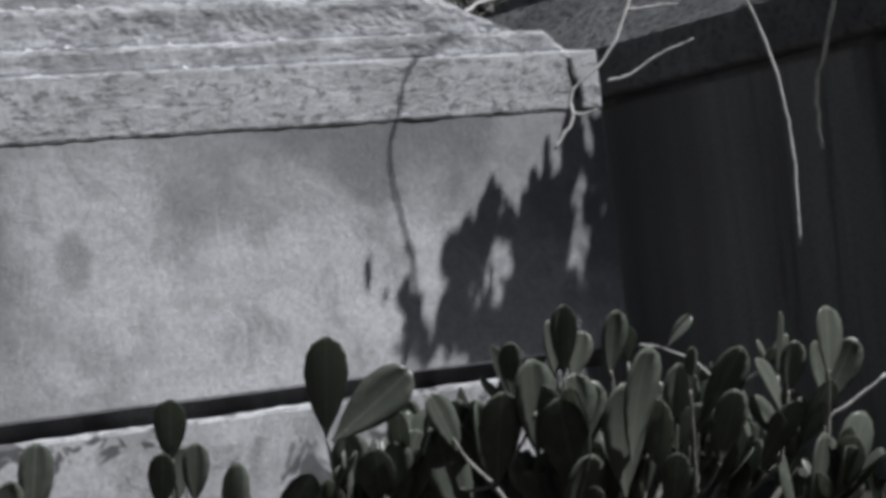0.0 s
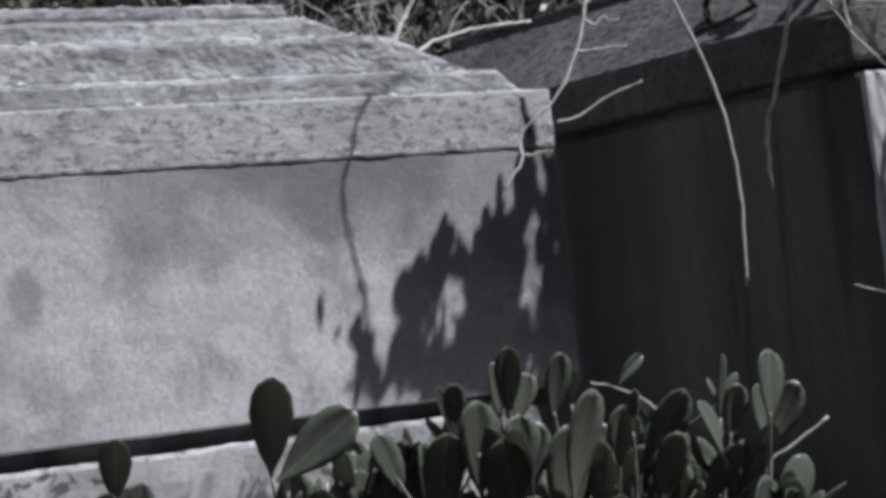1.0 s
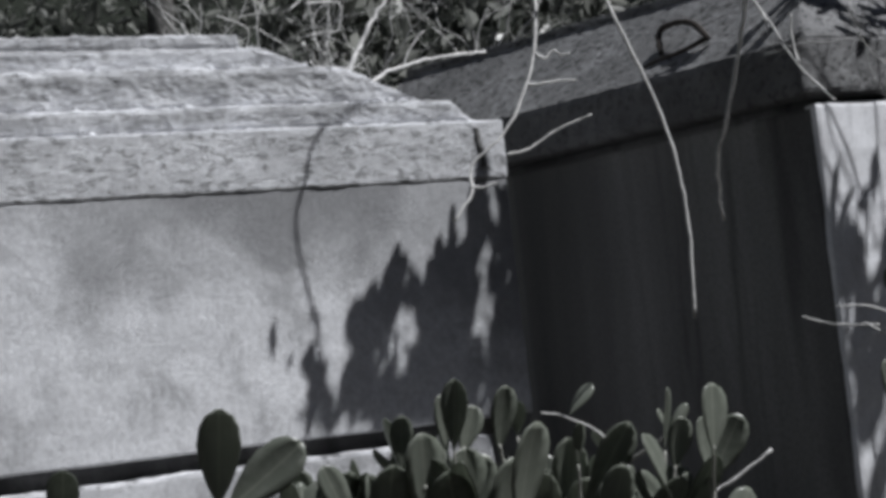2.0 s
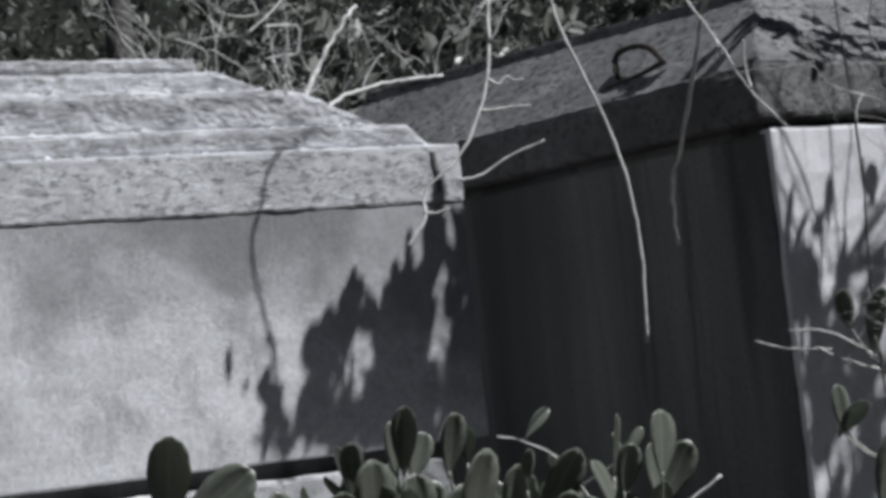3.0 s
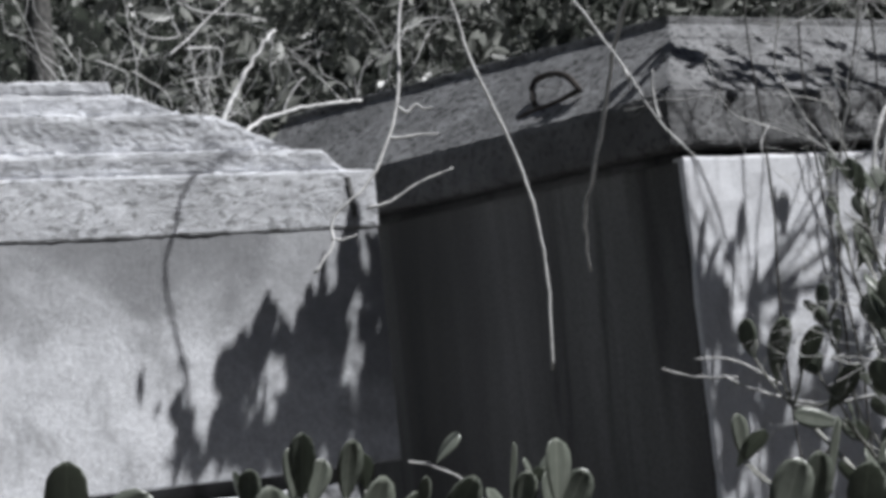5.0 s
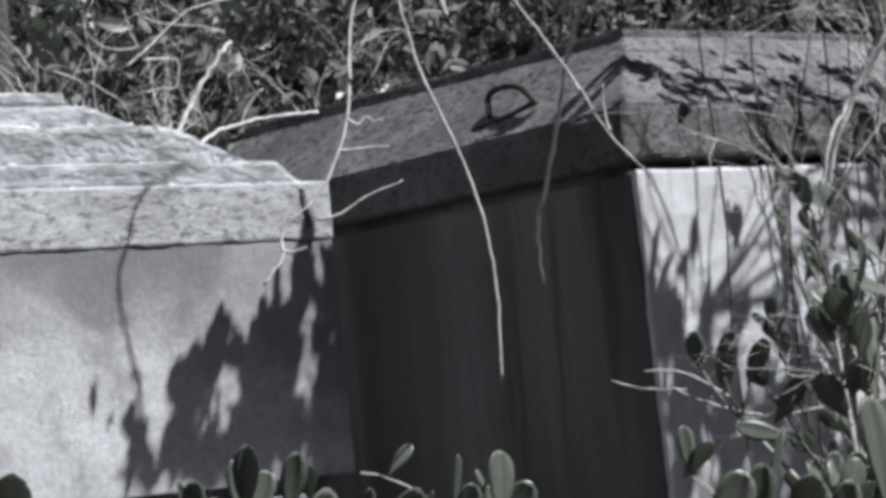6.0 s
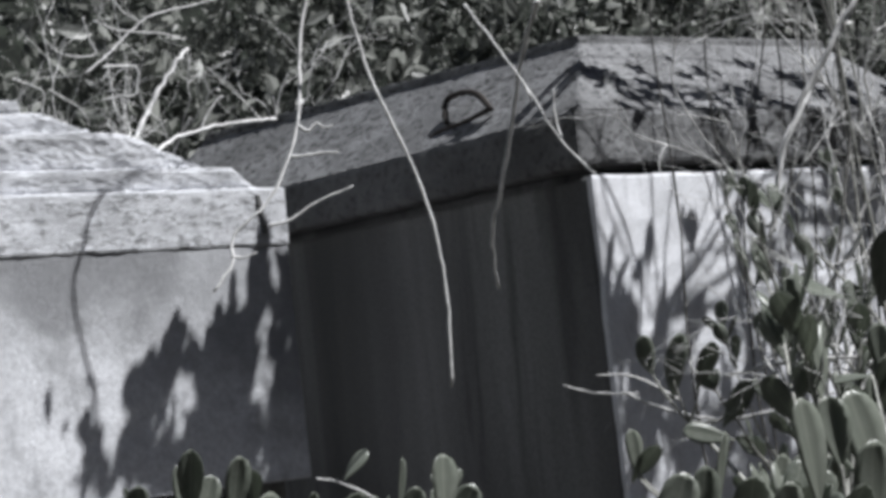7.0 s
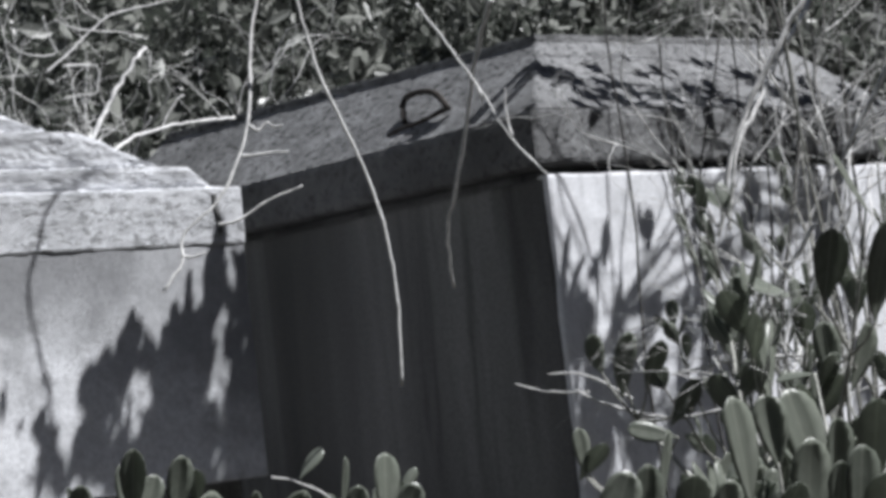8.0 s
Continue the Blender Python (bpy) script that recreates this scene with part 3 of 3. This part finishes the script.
twig([(0.185, -1.778, 0.794), (0.142, -1.738, 0.718), (0.095, -1.694, 0.637)], 0.006, 0.005, TW, seed=7)
twig([(1.344, -0.85, 1.656), (1.252, -0.85, 1.473), (1.109, -0.85, 1.315), (1.022, -0.85, 1.201), (0.933, -0.85, 1.098), (0.879, -0.85, 0.94), (0.864, -0.85, 0.886)], 0.008, 0.006, TW, seed=90)
LOW = "thin bare twig reaching out of the shrub"
twig([(0.25, -1.45, 0.46), (0.173, -1.359, 0.452), (0.131, -1.328, 0.458), (0.052, -1.272, 0.492), (-0.007, -1.231, 0.533)], 0.005, 0.003, LOW,
     [[(0.02, -1.25, 0.525), (-0.021, -1.22, 0.53), (-0.059, -1.192, 0.538), (-0.103, -1.161, 0.558)], [(0.09, -1.30, 0.50), (0.016, -1.251, 0.559), (-0.05, -1.202, 0.572)]], seed=8, group="dry low twigs")
twig([(0.219, -1.78, 0.551), (0.157, -1.733, 0.549), (0.051, -1.653, 0.551), (-0.037, -1.586, 0.541)], 0.005, 0.003, LOW, seed=9, group="dry low twigs")
twig([(-1.12, -1.90, 0.24), (-1.023, -1.942, 0.288), (-0.978, -1.971, 0.314), (-0.928, -2.003, 0.351)], 0.004, 0.003, LOW, seed=10, group="dry low twigs")
ST = "pale dead stick leaning behind the pale tomb"
twig([(-0.10, 0.58, 1.33), (-0.083, 0.587, 1.368), (-0.039, 0.598, 1.435), (0.017, 0.599, 1.517), (0.079, 0.597, 1.592), (0.123, 0.61, 1.63)], 0.009, 0.006, ST, seed=11, name="stick", group="dead sticks")
twig([(0.0, 0.66, 1.33), (0.052, 0.678, 1.365), (0.139, 0.709, 1.401), (0.253, 0.721, 1.427), (0.375, 0.729, 1.443), (0.477, 0.751, 1.453)], 0.007, 0.005, ST, seed=12, name="stick", group="dead sticks")
CROOKED = "pale crooked dead twig among the shrubs behind"
twig([(0.379, 1.72, 1.774), (0.468, 1.72, 1.841), (0.573, 1.72, 1.928), (0.653, 1.72, 1.978), (0.877, 1.72, 2.031), (0.994, 1.72, 2.074)], 0.0046, 0.0024, CROOKED, seed=120, name="stick", group="dead sticks")
twig([(0.429, 1.72, 1.954), (0.499, 1.72, 1.927), (0.582, 1.72, 1.919), (0.689, 1.72, 1.914), (0.762, 1.72, 1.892)], 0.0034, 0.0024, CROOKED, seed=121, name="stick", group="dead sticks")
twig([(0.443, 1.72, 1.797), (0.538, 1.72, 1.803), (0.574, 1.72, 1.79), (0.558, 1.72, 1.708), (0.495, 1.72, 1.702), (0.431, 1.72, 1.688)], 0.0046, 0.0024, CROOKED, seed=122, name="stick", group="dead sticks")
twig([(0.116, 1.72, 1.759), (0.154, 1.72, 1.746), (0.196, 1.72, 1.731), (0.222, 1.72, 1.707), (0.206, 1.72, 1.638)], 0.0034, 0.0024, CROOKED, seed=123, name="stick", group="dead sticks")
twig([(0.241, 1.72, 1.722), (0.298, 1.72, 1.69), (0.355, 1.72, 1.652), (0.372, 1.72, 1.601)], 0.0034, 0.0024, CROOKED, seed=124, name="stick", group="dead sticks")
twig([(0.389, 1.72, 1.963), (0.407, 1.72, 1.888), (0.423, 1.72, 1.841), (0.354, 1.72, 1.831), (0.285, 1.72, 1.849), (0.248, 1.72, 1.886)], 0.0034, 0.0024, CROOKED, seed=125, name="stick", group="dead sticks")
twig([(0.79, 1.72, 1.572), (0.819, 1.72, 1.63), (0.87, 1.72, 1.688), (0.894, 1.72, 1.701)], 0.0034, 0.0024, CROOKED, seed=126, name="stick", group="dead sticks")
twig([(0.509, 1.72, 2.023), (0.543, 1.72, 1.985), (0.597, 1.72, 1.957)], 0.0034, 0.0024, CROOKED, seed=127, name="stick", group="dead sticks")

# ---- tall shrub arching over from the right, above the view ----
rc = random.Random(21)
# columns of leaves: across, lowest, highest, spread
ARCH = []
for x, z0, z1, w in ((-0.40, 0.62, 0.80, 0.035), (-0.45, 0.61, 0.70, 0.02), (-0.29, 0.46, 0.80, 0.04), (-0.21, 0.58, 0.84, 0.04), (-0.15, 0.44, 0.88, 0.045), (-0.05, 0.43, 0.88, 0.045), (0.0, 0.50, 0.80, 0.03),
                     (-0.22, 0.44, 0.60, 0.05), (-0.445, 0.46, 0.55, 0.03), (-0.515, 0.47, 0.54, 0.02), (-0.38, 0.46, 0.56, 0.03), (-0.60, 0.47, 0.53, 0.03), (-0.09, 0.45, 0.70, 0.05), (-0.10, 0.84, 0.96, 0.05), (-0.01, 0.80, 0.97, 0.02), (-0.33, 0.48, 0.64, 0.03), (-0.25, 0.64, 0.80, 0.03), (-0.03, 0.44, 0.62, 0.03), (-0.30, 0.42, 0.47, 0.05), (-0.17, 0.42, 0.47, 0.05), (-0.40, 0.42, 0.46, 0.04)):
    n = max(2, round((z1 - z0) / 0.062))
    for k in range(n):
        spot = Vector((x + rc.uniform(-w, w), 0, z0 - 0.045 + (z1 - z0) * (k + rc.random() * 0.5) / n))
        ARCH.append(spot + SUN * ((rc.uniform(1.60, 1.82) - spot.z) / SUN.z))
shrub("shrub", (2.6, -1.3, 0.0), ARCH, 6, 0.55, 0.98, 22, "tall leafy shrub arching over the tombs", "leafy shrubs", 0, 0.0022, 0.10, (0.85, -0.85, 2.10), (0.05, 0.0, 1.0))
ARCH = []
for i in range(36):
    up = rc.choice((rc.uniform(0.5, 0.72), rc.uniform(0.75, 1.1), rc.uniform(1.15, 1.5)))
    spot = Vector((rc.uniform(0.62, 2.0), -0.45 + max(0.0, up - 1.2) * 0.6, up))
    ARCH.append(spot + SUN * ((rc.uniform(1.62, 2.05) - spot.z) / SUN.z))
shrub("shrub", (2.5, -1.5, 0.0), ARCH[:18], 3, 0.32, 0.85, 23, "tall leafy shrub arching over the tombs", "leafy shrubs", 1, 0.0026, 0.05, (2.2, -0.95, 1.95), (-0.1, 0, 1))
shrub("shrub", (2.3, -1.7, 0.0), ARCH[18:], 3, 0.32, 0.85, 24, "tall leafy shrub arching over the tombs", "leafy shrubs", 1, 0.0026, 0.05, (1.4, -1.05, 2.05), (0.05, 0, 1))
rs = random.Random(31)
ARCH = []
for i in range(24):
    w = rs.uniform(0.05, 0.85)
    spot = Vector((rs.uniform(0.68, 1.95), -0.45 + 0.145 * w, 1.205 + 0.235 * w))
    ARCH.append(spot + SUN * rs.uniform(0.62, 0.95))
shrub("shrub", (2.7, -1.2, 0.0), ARCH, 3, 0.5, 0.85, 25, "tall leafy shrub arching over the tombs", "leafy shrubs", 2, 0.0040, 0.08, (2.1, -0.90, 1.95))
ARCH = []
for i in range(50):
    spot = Vector((rs.uniform(0.64, 1.55), -0.45, rs.uniform(0.02, 0.58)))
    ARCH.append(spot + SUN * ((rs.uniform(1.78, 2.05) - spot.z) / SUN.z))
for x, z in ((0.66, 0.78), (0.69, 0.66), (0.66, 0.60), (0.72, 0.56), (0.68, 0.44), (0.80, 0.62), (0.87, 0.58), (0.65, 0.70), (0.65, 0.50), (0.65, 0.38), (0.66, 0.28), (0.70, 0.34), (0.75, 0.46)):
    spot = Vector((x, -0.45, z))
    ARCH.append(spot + SUN * ((rs.uniform(1.78, 2.05) - spot.z) / SUN.z))
shrub("shrub", (2.6, -1.9, 0.0), ARCH, 4, 0.4, 0.95, 26, "tall leafy shrub arching over the tombs", "leafy shrubs", 2, 0.0030, 0.05, (2.0, -1.25, 2.10), (0.1, 0, 1))
for k in range(10):
    x0, y0 = 0.78 + 0.115 * k + rc.uniform(-0.06, 0.06), rc.uniform(-0.80, -0.58)
    twig([(x0, y0, -0.05), (x0 + rc.uniform(-0.06, 0.06), y0 + rc.uniform(-0.04, 0.04), 0.5), (x0 + rc.uniform(-0.08, 0.08), y0, 1.0), (x0 + rc.uniform(-0.12, 0.12), y0 - 0.04, 1.5), (x0 + rc.uniform(-0.2, 0.2), y0 - 0.08, 2.0)], 0.0042, 0.0024, "thin dark upright stem before the whitewashed wall", seed=70 + k, name="stem_shoot", group="upright stems", mat=M_BARK)
SHOOT = [(0.10, 0.10, 1.34), (-0.20, 0.05, 1.25), (-0.43, 0.0, 1.21), (-0.55, 0, 1.09), (-0.581, 0, 1.0), (-0.611, 0, 0.93), (-0.604, 0, 0.80), (-0.584, 0, 0.68), (-0.578, 0, 0.56)]
arching = twig([tuple(Vector(q) + SUN * 1.32) for q in SHOOT], 0.006, 0.004, "bare shoot arching over the pale tomb", seed=40, name="shoot", group="arching shoots", mat=M_STEM)
for q, d, size in (((-0.582, 0, 0.67), (0.1, -0.2, 0.9), 0.9), ((-0.59, 0, 0.48), (-0.1, 0.1, 0.9), 1.4), ((-0.60, 0, 0.48), (0.15, -0.1, 0.9), 1.3), ((-0.706, 0, 0.60), (-0.1, 0.2, 0.9), 0.5), ((-0.660, 0, 0.59), (0.05, -0.2, 0.9), 0.45), ((-0.618, 0, 0.57), (0.1, 0.2, 0.9), 0.6)):
    place_leaf(arching, Vector(q) + SUN * 1.32, Vector(d).normalized(), rc.uniform(0, 360), size, rc, Vector(SHOOT[0]) + SUN * 1.32)
for k in range(5):
    x0, y0 = 0.05 + 0.2 * k + rc.uniform(-0.12, 0.12), -1.75 + 0.12 * k + rc.uniform(-0.1, 0.1)
    twig([(x0, y0, 0.1), (x0 + rc.uniform(-0.06, 0.06), y0, 0.6), (x0 + rc.uniform(-0.08, 0.10), y0 + 0.03, 1.1), (x0 + rc.uniform(-0.12, 0.14), y0 + 0.05, 1.75)], 0.005, 0.003, "thin dark upright stem before the whitewashed wall", seed=50 + k, name="stem_shoot", group="upright stems", mat=(M_BARK if k % 2 else M_STEM))


# ---- hedge behind ----
def foliage(name, n, xr, y0, spread, zr, lr, wr, seed, label):
    """Many small folded leaves in uneven clumps."""
    rng = np.random.default_rng(seed)
    c = np.stack([rng.uniform(*xr, n), y0 + rng.gamma(1.6, spread, n), rng.uniform(*zr, n)], 1)
    clump = np.array([noise.noise(Vector(p) * 2.6) for p in c])
    keep = clump > rng.uniform(-0.55, 0.05, n)
    c, clump = c[keep], clump[keep]
    n = len(c)
    c[:, 1] += np.clip(0.2 - clump, 0, 1) * 0.6
    L = (lr[0] + (lr[1] - lr[0]) * rng.random(n) ** 1.6)[:, None]
    d = rng.normal(0, 1, (n, 3)) + np.array([-0.3, -0.6, 0.5])
    d /= np.linalg.norm(d, axis=1)[:, None]
    s = np.cross(d, rng.normal(0, 1, (n, 3)))
    s /= np.linalg.norm(s, axis=1)[:, None]
    h = np.cross(d, s)
    w = L * rng.uniform(*wr, n)[:, None]
    v = np.stack([c, c + d * L * 0.3 + s * w * 0.8 + h * w * 0.25, c + d * L * 0.7 + s * w * 0.8 + h * w * 0.2, c + d * L, c + d * L * 0.7 - s * w * 0.8 + h * w * 0.2, c + d * L * 0.3 - s * w * 0.8 + h * w * 0.25], 1).reshape(-1, 3)
    b = np.arange(n)[:, None] * 6
    f = np.concatenate([b + np.array([[0, 1, 2, 3]]), b + np.array([[0, 3, 4, 5]])], 1).reshape(-1, 4)
    me = bpy.data.meshes.new(name)
    me.from_pydata(v.tolist(), [], f.tolist())
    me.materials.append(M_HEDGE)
    tagged(new(name, me), label, "foliage", kind="stuff")


foliage("hedge_foliage", 42000, (-1.6, 7.0), 2.15, 0.34, (0.7, 2.7), (0.03, 0.085), (0.2, 0.3), 5, "dense dark mixed shrubs with small glossy leaves")
foliage("broad_foliage", 5600, (0.6, 5.6), 2.06, 0.10, (1.40, 2.4), (0.07, 0.15), (0.18, 0.26), 6, "paler shrub with long glossy leaves behind the tombs")


def dead_brush(at, reach, seed, r, depth=4, label="grey leafless tangle of fine dead twigs", group="dead brush behind the tombs", lean=(0, 0, 1)):
    """A bare, forking dead bush."""
    rnd = random.Random(seed)
    ob = thing("dead_bush", at, label, "dead bush", group)
    fine = []

    def grow(p, d, length, rad, lvl):
        pts = [p]
        for _ in range(3):
            d = (d + Vector((rnd.uniform(-1, 1), rnd.uniform(-1, 1), rnd.uniform(-0.8, 0.9))) * 0.4).normalized()
            pts.append(pts[-1] + d * length / 3)
        bm = tube(pts, rad, rad * 0.6, 5, at, rad * 0.2, rnd.random())
        if lvl >= depth - 1:
            part("branch", bm, M_DEAD, ob, smooth=True)
        else:
            fine.append(bm)
        if lvl:
            for _ in range(rnd.choice((1, 2, 2, 2, 3))):
                grow(rnd.choice(pts[1:]), (d + Vector((rnd.uniform(-1, 1), rnd.uniform(-1, 1), rnd.uniform(-0.7, 0.8)))).normalized(), length * rnd.uniform(0.6, 1.0), rad * 0.62, lvl - 1)

    for _ in range(3):
        grow(Vector(at), (Vector(lean) + Vector((rnd.uniform(-0.6, 0.6), rnd.uniform(-0.4, 0.2), 0))).normalized(), reach, r, depth)
    tagged(part("spray", join_bm(fine), M_DEAD, ob, smooth=True), kind="stuff")
    return ob


dead_brush((0.40, 1.80, 1.25), 0.30, 3, 0.0058)
dead_brush((0.05, 1.75, 1.25), 0.30, 4, 0.0058)
dead_brush((0.72, 1.92, 1.40), 0.30, 8, 0.0058)
dead_brush((1.30, 2.05, 1.50), 0.28, 10, 0.005)
NEAR = "fine pale dead twigs tangled in the shrub"
dead_brush((0.25, -1.65, 0.35), 0.20, 15, 0.0034, 5, NEAR, "dead twigs in the shrub")
dead_brush((0.32, -1.50, 0.42), 0.20, 16, 0.0030, 5, NEAR, "dead twigs in the shrub", (0.0, 0, 0.7))
dead_brush((0.30, -1.70, 0.75), 0.24, 17, 0.0034, 5, NEAR, "dead twigs in the shrub", (-0.2, 0, 0.8))

dead_brush((0.42, -1.60, 0.98), 0.24, 18, 0.0034, 5, NEAR, "dead twigs in the shrub", (0.0, 0.2, 0.6))
dead_brush((0.45, -1.50, 0.70), 0.28, 19, 0.0034, 5, NEAR, "dead twigs in the shrub", (-0.2, 0, 0.9))
for at, seed, lean in (((0.10, -1.75, 0.50), 35, (0.5, 0.1, 0.7)), ((0.18, -1.85, 0.58), 28, (-0.1, 0.0, 0.9)), ((0.10, -1.60, 0.82), 29, (0.3, 0, 0.7)), ((-0.15, -1.90, 0.36), 30, (0.1, 0.1, 0.8))):
    dead_brush(at, 0.22, seed, 0.0030, 5, NEAR, "dead twigs in the shrub", lean)
trunk = thing("sapling", (0.15, 2.2, 0), "dark sapling trunk among the shrubs", "tree")
part("trunk", tube([(0.15, 2.2, -0.1), (0.13, 2.2, 1.0), (0.16, 2.22, 2.0), (0.2, 2.25, 3.0)], 0.05, 0.035, 10, (0.15, 2.2, 0), 0.004, 3), M_BARK, trunk, smooth=True)

# ---- added ring, mostly unseen: dark behind the hedge, cuts the sky light ----
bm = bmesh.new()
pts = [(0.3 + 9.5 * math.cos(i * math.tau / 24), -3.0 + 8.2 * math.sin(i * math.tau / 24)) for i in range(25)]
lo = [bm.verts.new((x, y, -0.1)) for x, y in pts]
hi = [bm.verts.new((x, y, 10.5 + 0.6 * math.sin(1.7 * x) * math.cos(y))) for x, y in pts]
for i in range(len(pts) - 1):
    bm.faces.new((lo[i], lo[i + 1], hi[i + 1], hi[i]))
m_ring, nt_, b_ = material("dark_ring", 0.95)
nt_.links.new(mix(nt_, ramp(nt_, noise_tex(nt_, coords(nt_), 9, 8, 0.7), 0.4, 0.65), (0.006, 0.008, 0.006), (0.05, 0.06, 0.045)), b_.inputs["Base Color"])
tagged(new("backdrop", link_mesh("backdrop", bm, m_ring)), "added dark ring that cuts the sky light", "wood", kind="structure")
